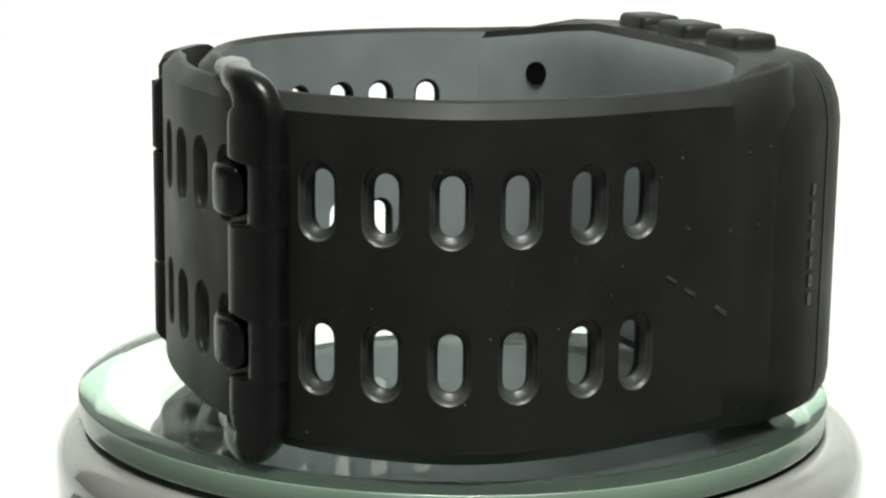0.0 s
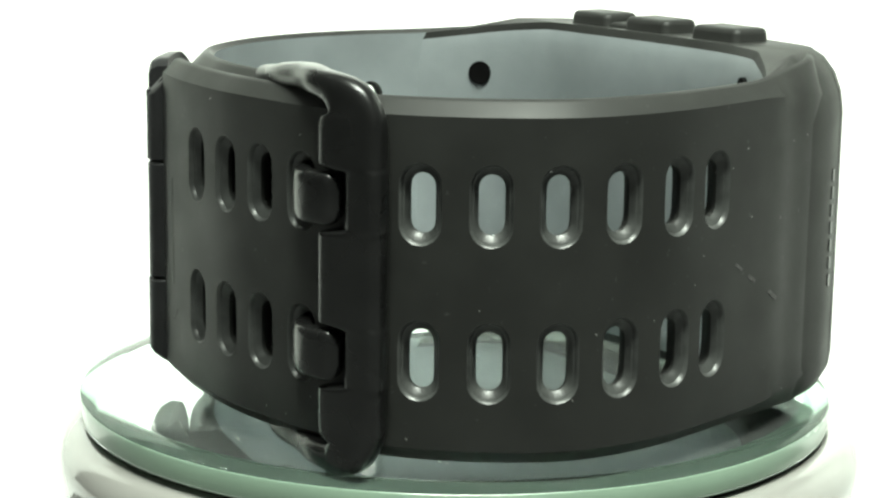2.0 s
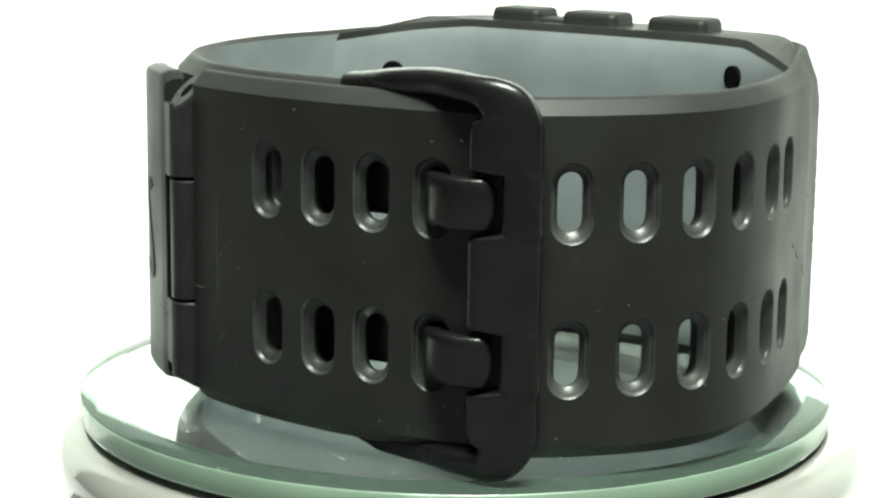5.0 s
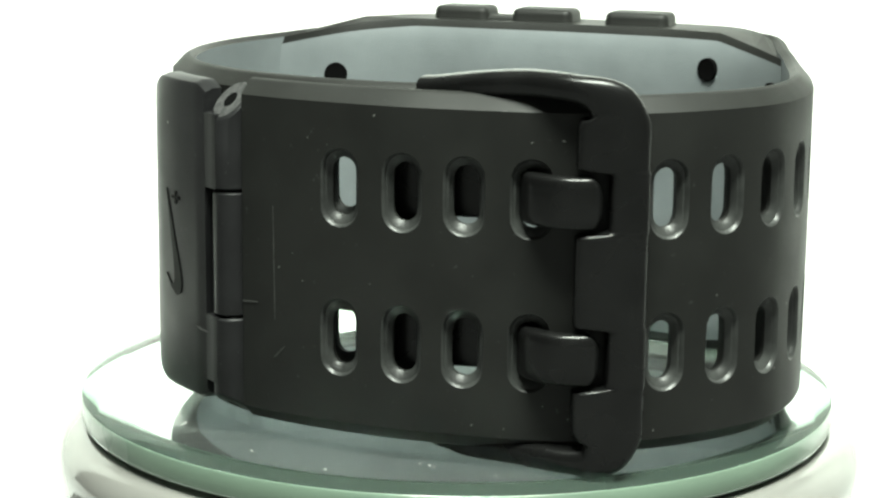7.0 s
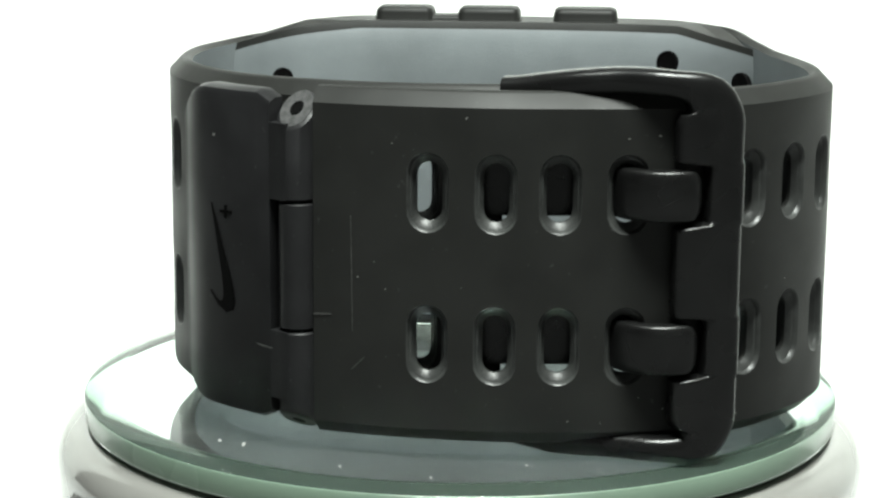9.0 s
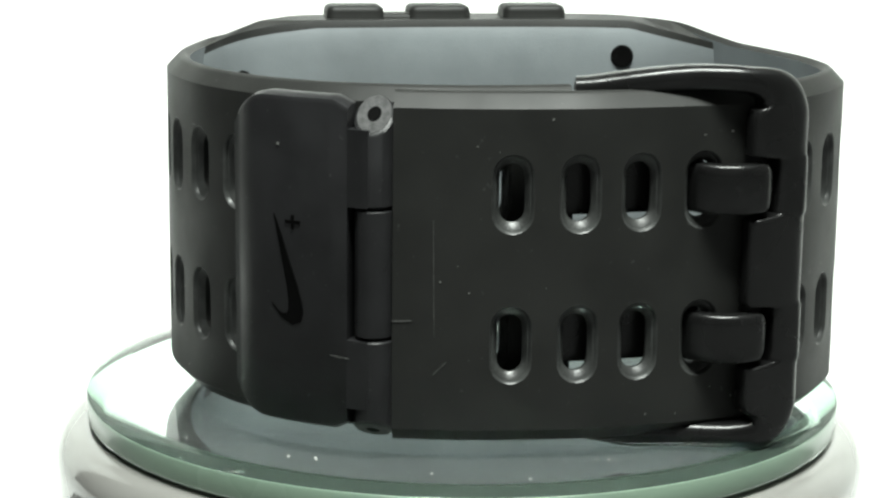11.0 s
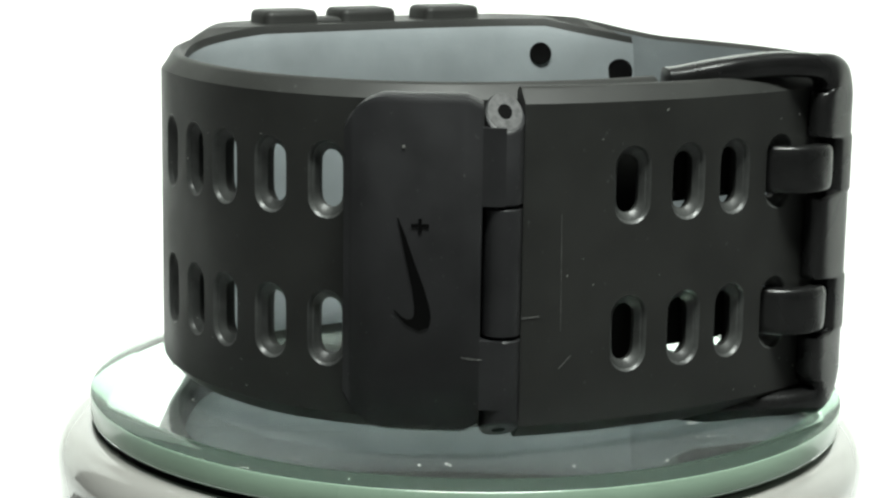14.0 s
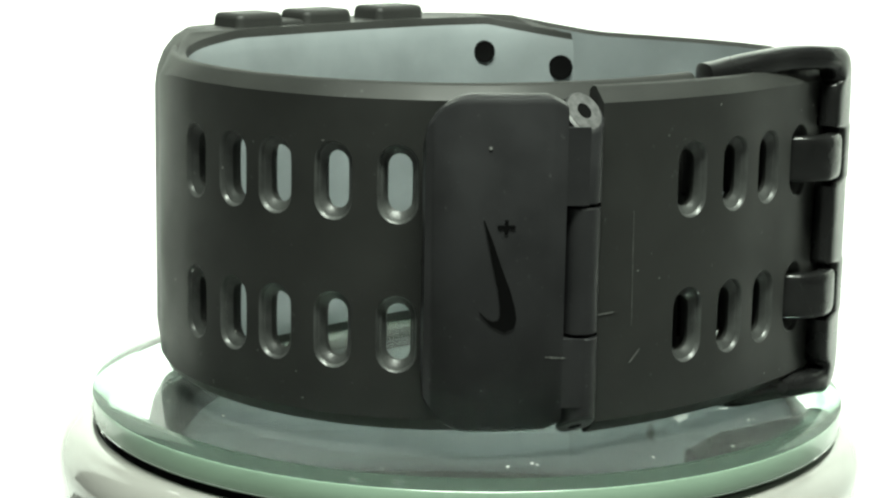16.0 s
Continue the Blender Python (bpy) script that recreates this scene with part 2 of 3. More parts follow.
# ---- turntable: a still base, a turning mirror disc ----
def turntable_base():
    root = tagged(new("turntable_base"), "light grey glossy plastic turntable base under the mirror", "turntable")
    zf = FLOOR_Z / U
    prof = [(0.02, zf + 0.01), (1.03, zf + 0.01), (1.065, zf + 0.05)]
    prof += [(1.068, -0.34), (1.072, -0.26)]
    for i in range(9):
        a = math.radians(90 * i / 8)
        prof.append((0.972 + 0.10 * math.cos(a), -0.178 + 0.10 * math.sin(a)))
    prof += [(0.966, -0.080), (0.958, -0.090), (0.955, -0.118), (0.02, -0.118)]
    part("body", lathe("body", prof, BASE), root)
    part("foot_ring", lathe("foot_ring", [(0.9, zf), (1.0, zf), (1.0, zf + 0.012), (0.9, zf + 0.012)], PLATTER, close=True), root, "black rubber foot ring")
    # The platter's black stands for the shade in the gap under the disc.
    part("platter", lathe("platter", [(0.0, -0.117), (0.935, -0.117), (0.94, -0.11), (0.94, -0.07), (0.93, -0.064), (0.0, -0.064)], PLATTER), root,
         "turning platter, blackened for the shaded gap under the mirror")
    return root


def mirror_disc():
    root = tagged(new("mirror_disc"), "round glass mirror on the turntable, pale green along its rim", "mirror")
    c = (-0.020, -0.008)
    part("glass_plate", lathe("glass_plate", [(0.0, 0.010), (0.922, 0.010), (0.926, 0.0096), (0.982, 0.001), (0.9855, -0.001), (0.986, -0.003), (0.986, -0.056), (0.0, -0.056)], GLASS, c, 192, mat2=BEVEL, second=(1, 2, 3)), root,
         "clear glass plate with a bevelled border")
    part("silvering", lathe("silvering", [(0.0, -0.0568), (0.9858, -0.0568), (0.9858, -0.059), (0.0, -0.059)], MIRROR, c, 160), root, "silvered mirror backing")
    part("glass_edge", lathe("glass_edge", [(0.9862, -0.002), (0.9872, -0.003), (0.9876, -0.006), (0.9876, -0.053), (0.984, -0.062), (0.0, -0.062), (0.0, -0.060), (0.9862, -0.0595)], GREEN_EDGE, c, 160), root,
         "pale green ground glass edge")
    return root


# ---- the watch ----
CA, SA = math.cos(math.radians(21.2)), math.sin(math.radians(21.2))


def uv(u, v):
    """From the case's own axes (u out through the screen, v along the case) to the plan."""
    return u * CA - v * SA, u * SA + v * CA


OUTER = Plan([uv(0.60, -0.695), uv(0.55, -0.744), uv(0.49, -0.776), uv(0.40, -0.806), (0.600, -0.664), (0.500, -0.737), (0.393, -0.810), (0.270, -0.886), (0.125, -0.947), (-0.015, -0.971), (-0.165, -0.948),
              (-0.318, -0.892), (-0.450, -0.805), (-0.545, -0.680), (-0.622, -0.540), (-0.685, -0.410), (-0.738, -0.250), (-0.770, -0.110), (-0.785, 0.004)], 1)
INNER = Plan([uv(0.60, 0.515), uv(0.56, 0.566), uv(0.50, 0.617), (0.160, 0.780), (0.030, 0.785), (-0.120, 0.766), (-0.265, 0.717), (-0.385, 0.652), (-0.510, 0.553), (-0.605, 0.430),
              (-0.667, 0.300), (-0.695, 0.150), (-0.692, 0.0), (-0.665, -0.150), (-0.618, -0.280), (-0.572, -0.375)], -1)
THICK = 0.060
ROW_Z = (0.285, 0.635)
ZB, ZT = 0.048, 0.865


def case_taper(s):
    """Near the case the band grows taller and its chamfer wider."""
    k = max(0.0, 1 - s / 0.42)
    k = k * k * (3 - 2 * k)
    return 0.036 * k, 0.020 * k, 0.055 * k


def low_taper(s):
    """As above, but the end tucks in under the case's top."""
    _, b, c = case_taper(s)
    return b * 0.6, b, c


watch = tagged(new("wristwatch"), "black rubber sports watch with buckled perforated strap standing on mirror", "watch")

OUT_HOLES = [OUTER.near(*q) for q in ((0.393, -0.808), (0.270, -0.876), (0.120, -0.939), (-0.026, -0.96), (-0.172, -0.932), (-0.316, -0.868),
                                      (-0.540, -0.670), (-0.622, -0.540), (-0.685, -0.410), (-0.733, -0.264))]
part("outer_strap", strap_mesh("outer_strap", OUTER, 0.0, OUTER.length, ZB, ZT, THICK, 0.036, OUT_HOLES, ROW_Z, mats=(RUBBER, INNER_LIT, RIM), taper=case_taper), watch,
     "matt black perforated rubber strap")
IN_HOLES = [INNER.near(*q) for q in ((-0.120, 0.766), (-0.265, 0.717), (-0.385, 0.652), (-0.510, 0.553), (-0.605, 0.430), (-0.652, -0.195))]
part("inner_strap", strap_mesh("inner_strap", INNER, 0.0, INNER.length, ZB, ZT, THICK, 0.036, IN_HOLES, ROW_Z, mats=(RUBBER, INNER_LIT, RIM), taper=low_taper), watch,
     "matt black perforated rubber strap")

CASE_OUT = [(0.36, -0.792), (0.44, -0.787), (0.50, -0.773), (0.56, -0.753), (0.61, -0.730), (0.668, -0.694)]
CASE_OUT_FAR = [(0.665, 0.511), (0.62, 0.542), (0.56, 0.578), (0.46, 0.630), (0.36, 0.665)]
CASE_IN = [(0.30, 0.662), (0.42, 0.575), (0.48, 0.47), (0.51, 0.30), (0.52, 0.10), (0.525, -0.06), (0.52, -0.25), (0.505, -0.42), (0.47, -0.54), (0.43, -0.62), (0.38, -0.70), (0.31, -0.785)]
COVER = [(0.675, -0.689), (0.722, -0.650), (0.768, -0.592), (0.80, -0.50), (0.82, -0.30), (0.83, -0.06), (0.82, 0.18), (0.79, 0.36), (0.76, 0.425), (0.72, 0.470), (0.672, 0.506)]


def ends_low(n, start, end, run=14):
    return [max((1 - i / run) if start else 0, (1 - (n - 1 - i) / run) if end else 0, 0) for i in range(n)]


def case():
    outer, far, inner, front = spline(CASE_OUT, 6), spline(CASE_OUT_FAR, 6), spline(CASE_IN, 6), spline(COVER, 6)
    round_top = [(0.013, 0.090), (0.022, 0.060), (0.046, 0.026), (0.085, 0.005), (0.12, 0.0), (0.45, 0.0), (0.75, 0.0), (0.80, 0.007), (0.845, 0.024), (0.882, 0.052), (0.903, 0.085)]
    outline = [uv(*q) for q in np.vstack([outer, far, inner])]
    no = len(outer) + len(far)
    soft = [0.4 + 0.6 * min(1.0, i / 14) for i in range(len(outer))] + [min(1.0, (len(far) - 1 - i) / 14) for i in range(len(far))] + [0.05 + 0.29 * min(1.0, i / 16, (len(inner) - 1 - i) / 16) for i in range(len(inner))]
    body = part("case", slab("case", outline, round_top, RUBBER, 40, soft, INNER_LIT, no, (0, len(outer), no),
                             ends_low(len(outer), True, False) + ends_low(len(far), False, True) + ends_low(len(inner), True, True, 17)), watch, "black rubber watch case with rounded edges")
    outline = [uv(*q) for q in front]
    part("front_cover", slab("front_cover", outline, round_top, RUBBER, 40, breaks=(0,)), watch, "black front cover of the watch case")
    # lettering on the case's flank, as plain engraved bars
    for i in range(7):
        z = 0.585 - 0.045 * i
        x, y = uv(0.622, -0.7235)
        tx, ty = uv(0.85, 0.53)
        q = [(x - tx * 0.009, y - ty * 0.009), (x + tx * 0.009, y + ty * 0.009)]
        ox, oy = uv(0.0012, -0.0019)
        V = [(q[0][0] + ox, q[0][1] + oy, z), (q[1][0] + ox, q[1][1] + oy, z), (q[1][0] + ox, q[1][1] + oy, z + 0.03), (q[0][0] + ox, q[0][1] + oy, z + 0.03)]
        V += [(v[0] - 2 * ox, v[1] - 2 * oy, v[2]) for v in V]
        F = [(0, 1, 2, 3), (7, 6, 5, 4), (0, 4, 5, 1), (1, 5, 6, 2), (2, 6, 7, 3), (3, 7, 4, 0)]
        part("lettering_bar", mesh_from("lettering_bar", V, F, [GLOSS]), body)
    # sockets in the inner wall, as flat discs painted dark for their depth
    for u, v, z, nu, nv, r in ((0.440, 0.545, 0.74, -0.8, -0.6, 0.032), (0.468, -0.540, 0.803, -0.9, 0.44, 0.030), (0.345, -0.737, 0.755, -0.6, 0.8, 0.034)):
        c, n = np.array([*uv(u, v), z]), np.array([*uv(nu, nv), 0.0])
        n /= np.linalg.norm(n)
        side = np.array([-n[1], n[0], 0.0])
        V, F, k = [], [], 24
        for rr, d in ((r + 0.003, -0.02), (r + 0.002, 0.002), (r, 0.003), (r - 0.003, 0.0028), (r * 0.8, 0.0025)):
            for i in range(k):
                w = 2 * math.pi * i / k
                V.append(tuple(c + n * d + side * rr * math.cos(w) + np.array([0, 0, rr * math.sin(w)])))
        for j in range(4):
            for i in range(k):
                F.append((j * k + i, j * k + (i + 1) % k, (j + 1) * k + (i + 1) % k, (j + 1) * k + i))
        F.append(tuple(range(4 * k, 5 * k)))
        part("socket", mesh_from("socket", V, F, [PINHOLE]), body, "small round black socket")
    return body


case_body = case()


def button(name, v0, v1, u0, u1, top, dome, r):
    """A soft moulded key with rounded corners and a domed top."""
    o = []
    for cu, cv, a0 in ((u1 - r, v1 - r, 0), (u0 + r, v1 - r, 90), (u0 + r, v0 + r, 180), (u1 - r, v0 + r, 270)):
        o += [uv(cu + r * math.cos(math.radians(a0 + 15 * k)), cv + r * math.sin(math.radians(a0 + 15 * k))) for k in range(7)]
    layers = [(0.880, -0.006), (0.898, -0.004), (0.906, 0.0)] if dome > 0.012 else [(0.880, 0.0)]
    layers += [(top - dome, 0.001), (top - dome * 0.45, 0.004), (top - dome * 0.12, 0.011), (top, 0.024)]
    return slab(name, o, layers, RUBBER, 50)


for v0, v1 in ((0.130, 0.297), (-0.120, 0.060), (-0.400, -0.215)):
    part("button", button("button", v0, v1, 0.575, 0.70, 0.940, 0.018, 0.026), watch, "raised rubber side button")
part("button_base", button("button_base", -0.10, 0.28, 0.588, 0.69, 0.916, 0.010, 0.03), watch, "low rubber bridge joining two buttons")


# ---- buckle ----
PLATE_PLAN = Plan([(-0.817, 0.070), (-0.805, 0.14), (-0.780, 0.25), (-0.742, 0.345), (-0.692, 0.412)], 1)


def plate():
    """The clasp plate at the strap's end."""
    pl = PLATE_PLAN
    V, F = [], []
    zb, zt, th, n, r = 0.075, 0.852, 0.05, 26, 0.12
    L = pl.length

    def edge(s):
        k = max(0.0, (s - (L - r)) / r)
        return r * (1 - math.sqrt(max(0, 1 - k * k))) * 0.98

    rings = []
    for i in range(n + 1):
        s = 0.034 + (L - 0.034) * (i / n)
        e = edge(s)
        d0 = max(0.0, 0.07 - s) * 0.5
        b, t = zb + e + d0, zt - e - d0
        c = 0.02
        ring = [(b, th), (b, 0.024), (b + c * 0.4, 0.006), (b + c, 0.0), (t - c, 0.0), (t - c * 0.4, 0.006), (t, 0.024), (t, th)]
        if i == n:
            ring = [(z, max(d, 0.022)) for z, d in ring]
        rings.append([len(V) + k for k in range(len(ring))])
        V += [(*pl.at(s, d), z) for z, d in ring]
    for a, b in zip(rings, rings[1:]):
        for k in range(len(a)):
            k2 = (k + 1) % len(a)
            F.append((a[k], b[k], b[k2], a[k2]))
    F += [tuple(rings[0]), tuple(reversed(rings[-1]))]
    return mesh_from("clasp_plate", V, F, [HARD])


clasp = part("clasp_plate", plate(), watch, "smooth black hinged clasp plate")



def strip_on(plan, pairs, proud, depth=0.004):
    """A thin relief that follows a curved face: pairs of (s, z) left and right."""
    V, F = [], []
    for (sa, za), (sb, zb) in pairs:
        V += [(*plan.at(sa, -proud), za), (*plan.at(sb, -proud), zb), (*plan.at(sa, depth), za), (*plan.at(sb, depth), zb)]
    for i in range(len(pairs) - 1):
        a, b = 4 * i, 4 * i + 4
        F += [(a, a + 1, b + 1, b), (a, b, b + 2, a + 2), (a + 1, a + 3, b + 3, b + 1)]
    F += [(0, 2, 3, 1), (4 * len(pairs) - 4, 4 * len(pairs) - 3, 4 * len(pairs) - 1, 4 * len(pairs) - 2)]
    return V, F


emblem = [((0.2235, 0.574), (0.2215, 0.572)), ((0.2140, 0.530), (0.2040, 0.530)), ((0.2010, 0.470), (0.1830, 0.470)), ((0.1880, 0.410), (0.1600, 0.410)), ((0.1830, 0.372), (0.1490, 0.372)),
          ((0.1830, 0.352), (0.1450, 0.346)), ((0.1880, 0.342), (0.1500, 0.324)), ((0.1990, 0.340), (0.1720, 0.315)), ((0.2120, 0.346), (0.2030, 0.330)), ((0.2290, 0.362), (0.2270, 0.356))]
part("emblem", mesh_from("emblem", *strip_on(PLATE_PLAN, emblem, 0.0025), [ENGRAVED]), clasp, "glossy black engraved emblem")
for bar in ([((0.192, 0.561), (0.192, 0.553)), ((0.152, 0.561), (0.152, 0.553))], [((0.176, 0.573), (0.168, 0.573)), ((0.176, 0.541), (0.168, 0.541))]):
    part("emblem_bar", mesh_from("emblem_bar", *strip_on(PLATE_PLAN, bar, 0.0025 if bar[0][0][1] > 0.55 else 0.003), [ENGRAVED]), clasp)
part("scratch", mesh_from("scratch", *strip_on(PLATE_PLAN, [((0.028, 0.252), (0.028, 0.249)), ((0.050, 0.254), (0.050, 0.249)), ((0.076, 0.256), (0.076, 0.253))], 0.0012), [SCRATCH]), clasp)
part("pale_speck", mesh_from("pale_speck", *strip_on(PLATE_PLAN, [((0.214, 0.738), (0.208, 0.738)), ((0.214, 0.732), (0.208, 0.732))], 0.002), [SPECK]), clasp)


def barrel(z0, z1, r, mat, label, cut0=0.0, cut1=0.0):
    """A hinge knuckle; its ends may be cut aslant, lower on the outside, with a scuffed ring and a pin hole."""
    cx, cy, n = HINGE[0], HINGE[1], 32
    V, F = [], []

    def ring(z, cut, rr, lift=0.0):
        k = len(V)
        for i in range(n):
            w = 2 * math.pi * i / n
            x, y = rr * math.cos(w), rr * math.sin(w)
            V.append((cx + x, cy + y, z + cut * (r - x) / (2 * r) + lift))
        return [k + i for i in range(n)]

    loops = [ring(z0, cut0, r - 0.005), ring(z0 + 0.004, cut0, r), ring(z1 - 0.004, cut1, r), ring(z1, cut1, r - 0.005)]
    for a, b in zip(loops, loops[1:]):
        for i in range(n):
            j = (i + 1) % n
            F.append((a[i], a[j], b[j], b[i]))
    F += [tuple(reversed(loops[0])), tuple(loops[-1])]
    knuckle = part("hinge_knuckle", mesh_from("hinge_knuckle", V, F, [mat]), watch, label)
    for z, cut, up in ((z0, cut0, -1), (z1, cut1, 1)):
        if not cut:
            continue
        V, F = [], []
        loops = [ring(z, cut, r - 0.006, 0.002 * up), ring(z, cut, 0.016, 0.0025 * up)]
        for i in range(n):
            j = (i + 1) % n
            F.append((loops[0][i], loops[0][j], loops[1][j], loops[1][i]))
        part("end_ring", mesh_from("end_ring", V, F, [SCUFFED]), knuckle, "scuffed bare hinge end")
        V, F = [], []
        F = [tuple(ring(z, cut, 0.017, 0.0022 * up))]
        part("pin_hole", mesh_from("pin_hole", V, F, [PINHOLE]), knuckle, "dark pin hole")
    return knuckle


HINGE = (-0.777, 0.049)
LUG_PLAN = Plan([(-0.8225, 0.053), (-0.8205, 0.068), (-0.8155, 0.084), (-0.8095, 0.1145)], 1)
for za, zb in ((0.603, 0.780), (0.133, 0.294)):
    lug = [((LUG_PLAN.length * k / 6, za), (LUG_PLAN.length * k / 6, zb)) for k in range(7)]
    part("hinge_lug", mesh_from("hinge_lug", *strip_on(LUG_PLAN, lug, 0.0, 0.045), [HARD]), clasp)
barrel(0.603, 0.852, 0.045, HARD, "black hinge knuckle", 0.0, -0.085)
barrel(0.300, 0.597, 0.044, HARD, "black hinge knuckle of the strap")
barrel(0.050, 0.294, 0.045, HARD, "black hinge knuckle", 0.055, 0.0)

BAR_MID = np.array([-0.461, -0.8295, 0.0])
BAR_OUT = np.array([-0.714, -0.700, 0.0])
BAR_WAY = np.array([-0.700, 0.714, 0.0])
PRONG_Z = (0.638, 0.286)


def buckle():
    """A flat frame: an upright bar with a notch beside each prong, and an arm from each end back to the inner strap."""
    m, out, way = BAR_MID, BAR_OUT, BAR_WAY
    path, sec = [], []

    def add(p, hw, ht, A, B):
        path.append(tuple(p))
        sec.append((hw, ht, A, B, 0.55 + 0.2 * min(1.0, (0.081 - hw) / 0.04) if abs(A[2]) > 0.05 else 0.55))

    arm = spline([m + (0, 0, 0.765), m + (0, 0, 0.815), m + way * 0.010 + (0, 0, 0.852), m + way * 0.045 + (0, 0, 0.877) - out * 0.006, m + way * 0.105 + (0, 0, 0.888) - out * 0.030,
                  (-0.525, -0.640, 0.889), (-0.550, -0.540, 0.880), (-0.560, -0.460, 0.868), (-0.568, -0.408, 0.860), (-0.572, -0.372, 0.857)], 6)

    def rings(pts):
        n = len(pts)
        for i in range(n):
            tan = pts[min(i + 1, n - 1)] - pts[max(i - 1, 0)]
            tan = tan / np.linalg.norm(tan)
            B = out - tan * (out @ tan)
            B /= np.linalg.norm(B)
            A = np.cross(B, tan)
            j = i / (n - 1)
            k = min(1.0, max(0.0, (j - 0.06) / 0.36))
            k = k * k * (3 - 2 * k)
            hw, ht = 0.081 - 0.050 * k, 0.033 + 0.003 * min(1.0, k * 2)
            if i == n - 1:
                hw, ht = hw * 0.5, ht * 0.6
            yield pts[i], hw, ht, A, B

    low = arm.copy()
    low[:, 2] = np.maximum(0.920 - low[:, 2], 0.046)
    for q in reversed(list(rings(low))):
        add(*q)
    z = 0.165
    while z < 0.755:
        d = min(abs(z - q) for q in PRONG_Z)
        k = min(1.0, max(0.0, (0.075 - d) / 0.010))
        k = k * k * (3 - 2 * k)
        add(m + (0, 0, z) - way * 0.038 * k, 0.081 - 0.036 * k, 0.033, -way, out)
        z += 0.005
    for q in rings(arm):
        add(*q)
    fixed = [sec[0]]
    for hw, ht, A, B, pw in sec[1:]:
        # keep each ring's axes turned alike along the sweep
        A = -A if A @ fixed[-1][2] < 0 else A
        B = -B if B @ fixed[-1][3] < 0 else B
        fixed.append((hw, ht, A, B, pw))
    part("buckle_frame", tube("buckle_frame", path, fixed, GLOSS, n=28), watch, "glossy black buckle frame")
    s0, s1 = OUTER.near(-0.543, -0.676) - 0.03, OUTER.near(-0.685, -0.410) + 0.075
    back = Plan([OUTER.at(s0 + (s1 - s0) * k / 8, 0.074) for k in range(9)], 1)
    for z0, z1 in ((0.575, 0.790), (0.226, 0.430)):
        base_strip = [((back.length * k / 12, z0), (back.length * k / 12, z1)) for k in range(13)]
        part("prong_base", mesh_from("prong_base", *strip_on(back, base_strip, 0.0, 0.03), [GLOSS]), watch, "glossy black base of a buckle prong")
    for z in PRONG_Z:
        pp = [(-0.482, -0.600), (-0.518, -0.640), (-0.546, -0.690), (-0.544, -0.746), (-0.518, -0.788), (-0.484, -0.817)]
        pth = [(*q, z) for q in spline(pp, 6)]
        sc = []
        n = len(pth)
        for i in range(n):
            a, b = np.array(pth[max(i - 1, 0)]), np.array(pth[min(i + 1, n - 1)])
            tn = (b - a) / np.linalg.norm(b - a)
            e = max(0, i - (n - 5)) / 4
            sc.append((0.058 - 0.022 * e * e, 0.024 - 0.012 * e * e, np.array([0, 0, 1.0]), np.cross(tn, (0, 0, 1.0)), 0.42))
        part("prong", tube("prong", pth, sc, GLOSS, n=28), watch, "glossy black buckle prong")


buckle()

# moulding line and scratches on the strap
sm = OUTER.near(-0.768, -0.100)
for s0, za, s1, zb, w in ((sm + 0.012, 0.575, sm + 0.008, 0.305, 0.0016), (sm + 0.105, 0.338, sm + 0.060, 0.341, 0.004), (sm + 0.01, 0.215, sm - 0.02, 0.245, 0.003),
                          (0.487, 0.448, 0.460, 0.431, 0.007), (0.433, 0.413, 0.402, 0.396, 0.010), (0.336, 0.360, 0.300, 0.336, 0.011), (0.299, 0.536, 0.294, 0.534, 0.006)):
    ds, dz = s1 - s0, zb - za
    n = math.hypot(ds, dz)
    es, ez = -dz / n * w / 2, ds / n * w / 2
    pairs = [((s0 + ds * k - es, za + dz * k - ez), (s0 + ds * k + es, za + dz * k + ez)) for k in (0, 0.5, 1)]
    part("scratch", mesh_from("scratch", *strip_on(OUTER, pairs, 0.0012), [SCRATCH]), watch)



def dust(name, plan, count, s0, s1, z0, z1, seed, parent):
    rng = random.Random(seed)
    V, F = [], []
    for _ in range(count):
        sc, z = rng.uniform(s0, s1), rng.uniform(z0, z1)
        w, h, turn = rng.uniform(0.001, 0.003), rng.uniform(0.001, 0.004), rng.uniform(0, 3.1)
        c, d = math.cos(turn), math.sin(turn)
        k = len(V)
        for a, b in ((-w, -h), (w, -h * 0.7), (w * 0.8, h), (-w * 0.6, h * 0.8)):
            V.append((*plan.at(sc + a * c - b * d, -0.0012), z + a * d + b * c))
        F.append((k, k + 1, k + 2, k + 3))
    tagged(part(name, mesh_from(name, V, F, [SPECK]), parent), "tiny pale dust flecks", kind="stuff")


dust("dust", OUTER, 34, 0.1, OUTER.length - 0.1, 0.09, 0.82, 3, watch)
dust("dust", INNER, 14, 0.1, 0.95, 0.09, 0.82, 5, watch)
base = turntable_base()
disc = mirror_disc()


def mirror_dust(parent, count, seed):
    """White crumbs lying on the outer part of the glass."""
    rng = random.Random(seed)
    V, F = [], []
    for _ in range(count):
        a, q = rng.uniform(0, 2 * math.pi), rng.uniform(0.74, 0.92)
        x, y, w = q * math.cos(a) - 0.020, q * math.sin(a) - 0.008, rng.uniform(0.0015, 0.0045)
        k = len(V)
        V += [(x - w, y - w * 0.7, 0.0104), (x + w * 0.9, y - w, 0.0104), (x + w, y + w * 0.8, 0.0104), (x - w * 0.7, y + w, 0.0104), (x, y, 0.0104 + w)]
        F += [(k + 3, k + 2, k + 1, k)] + [(k + i, k + (i + 1) % 4, k + 4) for i in range(4)]
    tagged(part("dust", mesh_from("dust", V, F, [CRUMB]), parent), "tiny white crumbs on the glass", kind="stuff")


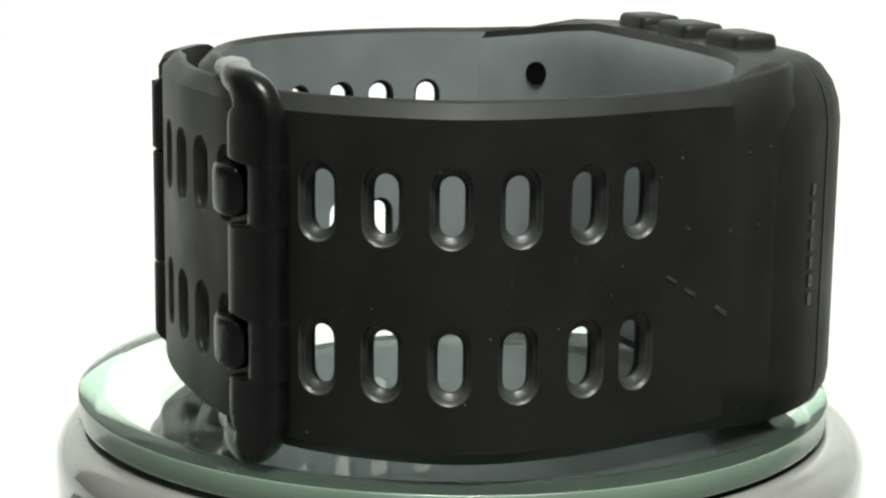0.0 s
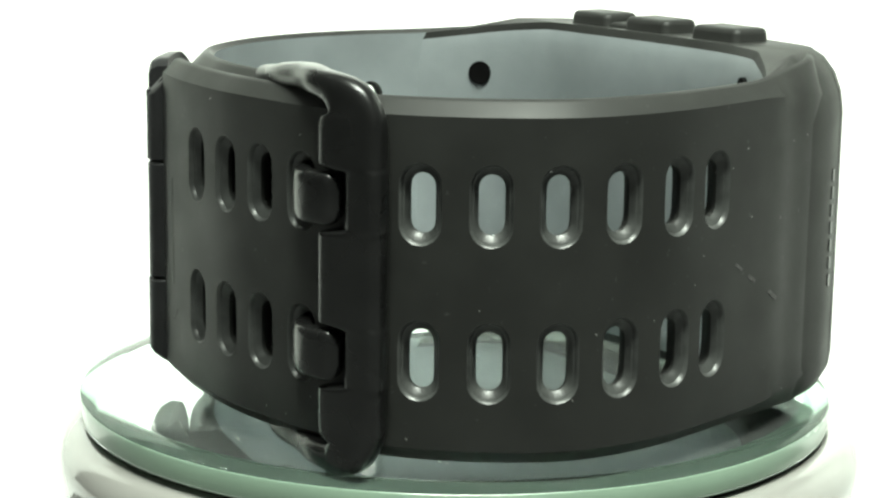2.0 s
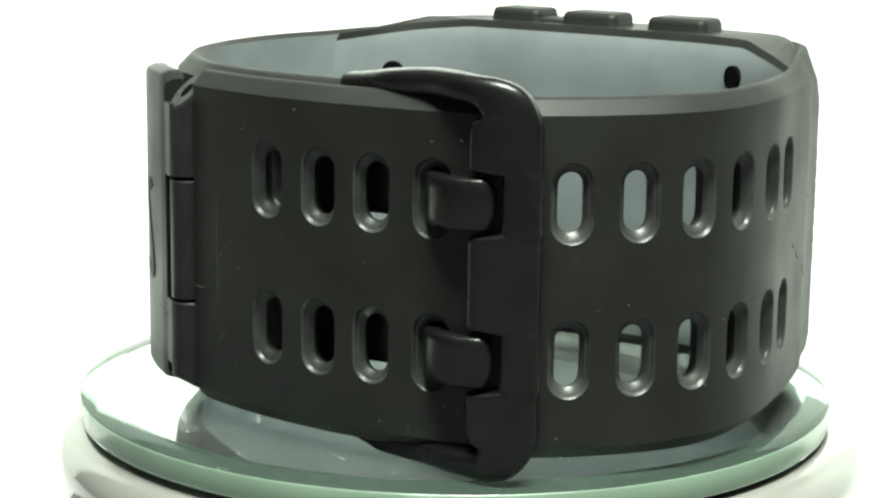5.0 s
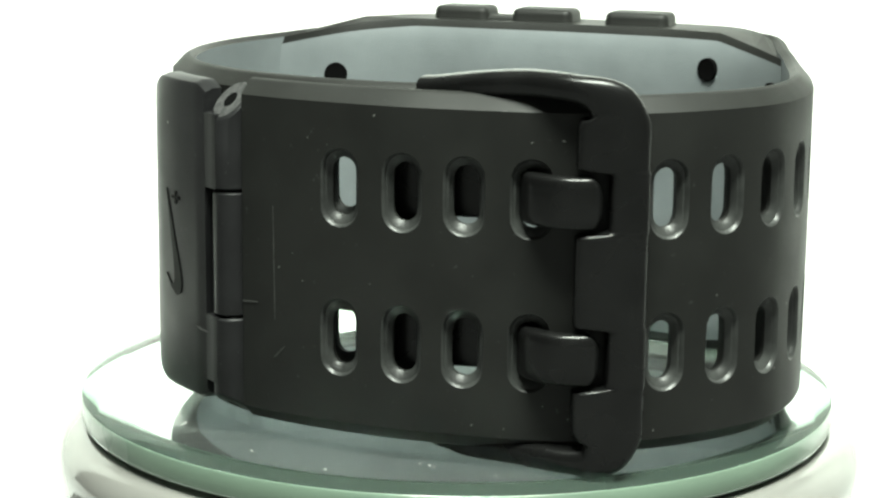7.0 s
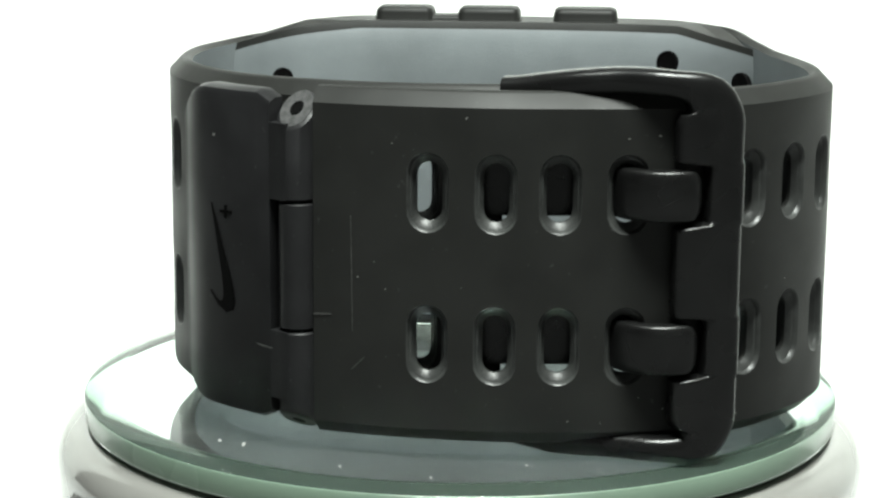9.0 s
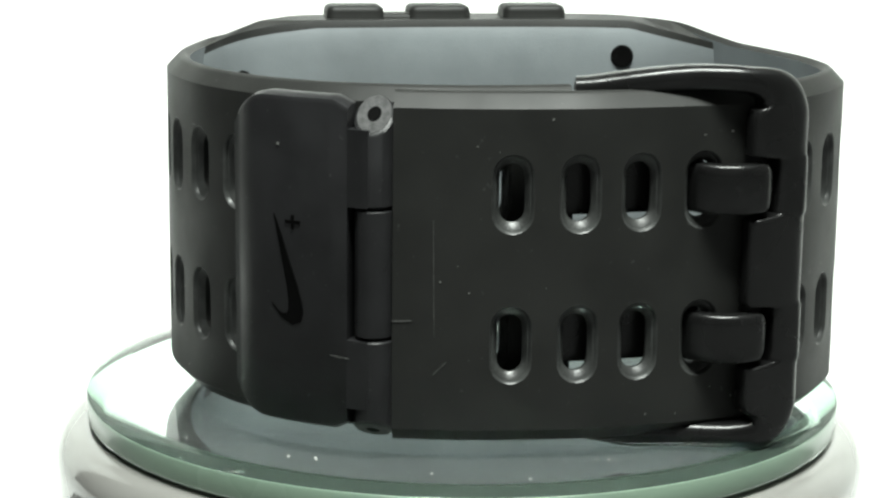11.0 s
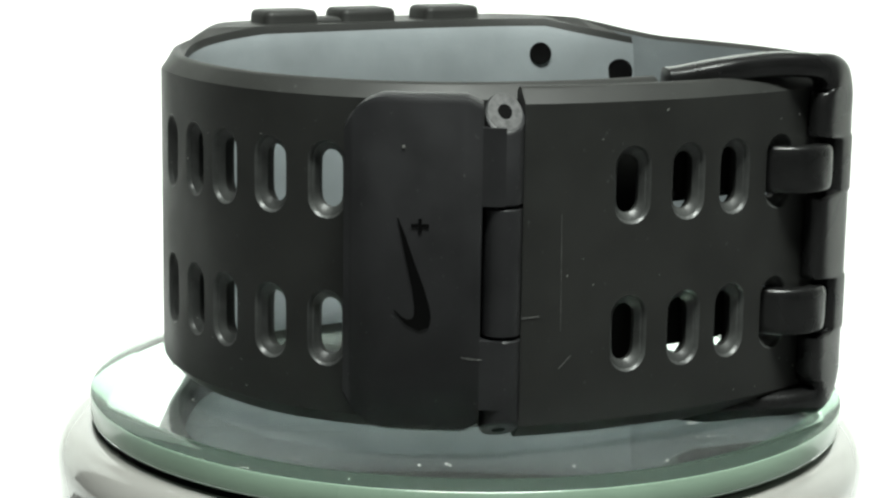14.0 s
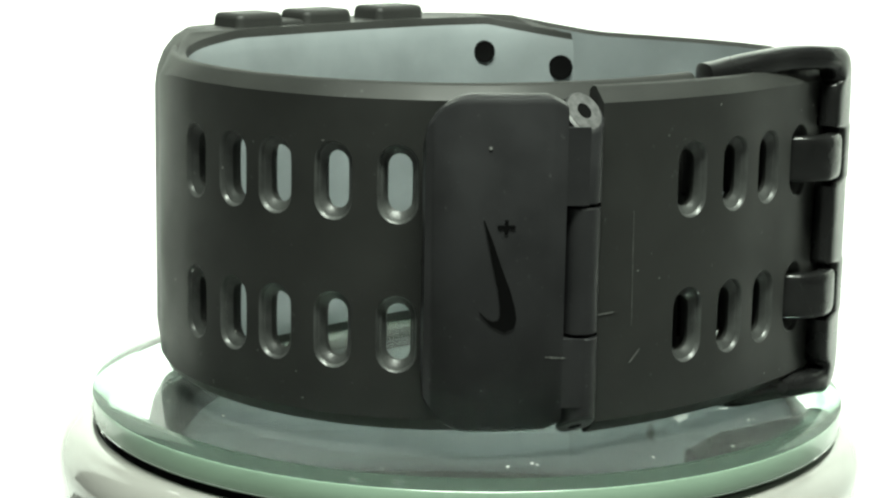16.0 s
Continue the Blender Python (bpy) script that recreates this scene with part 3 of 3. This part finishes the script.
mirror_dust(disc, 46, 11)


# ---- motion ----
def turned(dx, dy, dz, rx, ry, theta):
    return (Matrix.Translation((dx * U, dy * U, dz * U)) @ Matrix.Rotation(radians(ry), 4, "Y") @ Matrix.Rotation(radians(rx), 4, "X")
            @ Matrix.Rotation(radians(theta), 4, "Z"))


def motions():
    # seconds, shift, tilt, turn: the disc turns evenly and rocks back once
    table = [
        (0.00, -0.0004, -0.0029, 0.0005, 0.23, 0.03, 0.27),
        (0.50, 0.0013, -0.0020, 0.0010, 0.23, 0.07, 3.79),
        (1.00, 0.0032, -0.0010, 0.0005, 0.15, 0.07, 7.23),
        (1.50, 0.0034, -0.0006, -0.0007, 0.03, 0.06, 10.73),
        (2.00, 0.0022, -0.0005, -0.0012, -0.05, 0.05, 14.27),
        (2.50, 0.0008, 0.0001, -0.0009, -0.08, 0.06, 17.85),
        (3.00, -0.0002, 0.0010, -0.0006, -0.11, 0.06, 21.39),
        (3.50, -0.0008, 0.0011, -0.0007, -0.14, 0.03, 24.84),
        (4.00, -0.0016, 0.0007, -0.0012, -0.15, -0.01, 28.20),
        (6.50, -0.0032, 0.0020, 0.0005, 0.16, 0.01, 45.64),
        (7.00, -0.0029, 0.0004, -0.0004, 0.08, -0.06, 49.50),
        (7.50, -0.0018, -0.0011, -0.0009, 0.04, -0.15, 53.28),
        (8.00, -0.0009, -0.0020, -0.0013, 0.01, -0.24, 57.06),
        (8.50, -0.0004, -0.0023, -0.0014, -0.00, -0.29, 60.87),
        (9.00, 0.0004, -0.0026, -0.0010, 0.04, -0.30, 64.70),
        (11.50, 0.0000, 0.0026, 0.0008, 0.44, -0.02, 82.20),
        (12.00, 0.0002, 0.0005, 0.0014, 0.45, -0.04, 85.69),
        (12.50, 0.0000, -0.0011, 0.0016, 0.45, -0.04, 89.23),
        (13.00, -0.0000, -0.0020, 0.0014, 0.44, -0.04, 92.84),
        (13.38, -0.0000, -0.0020, 0.0014, 0.44, -0.04, 95.55),
        (13.47, 0.0036, -0.0001, 0.0014, -0.41, 0.15, 96.72),
        (14.00, 0.0017, 0.0006, 0.0008, -0.38, 0.18, 100.09),
        (14.50, 0.0009, 0.0009, 0.0010, -0.39, 0.21, 103.42),
        (15.00, 0.0009, 0.0010, 0.0013, -0.41, 0.22, 106.79),
        (15.50, 0.0012, 0.0010, 0.0012, -0.42, 0.23, 110.20),
        (16.00, 0.0015, 0.0011, 0.0008, -0.38, 0.28, 113.61),
    ]
    rows = [(t, turned(*q)) for t, *q in table]
    walk(watch, rows)
    walk(disc, rows)


motions()
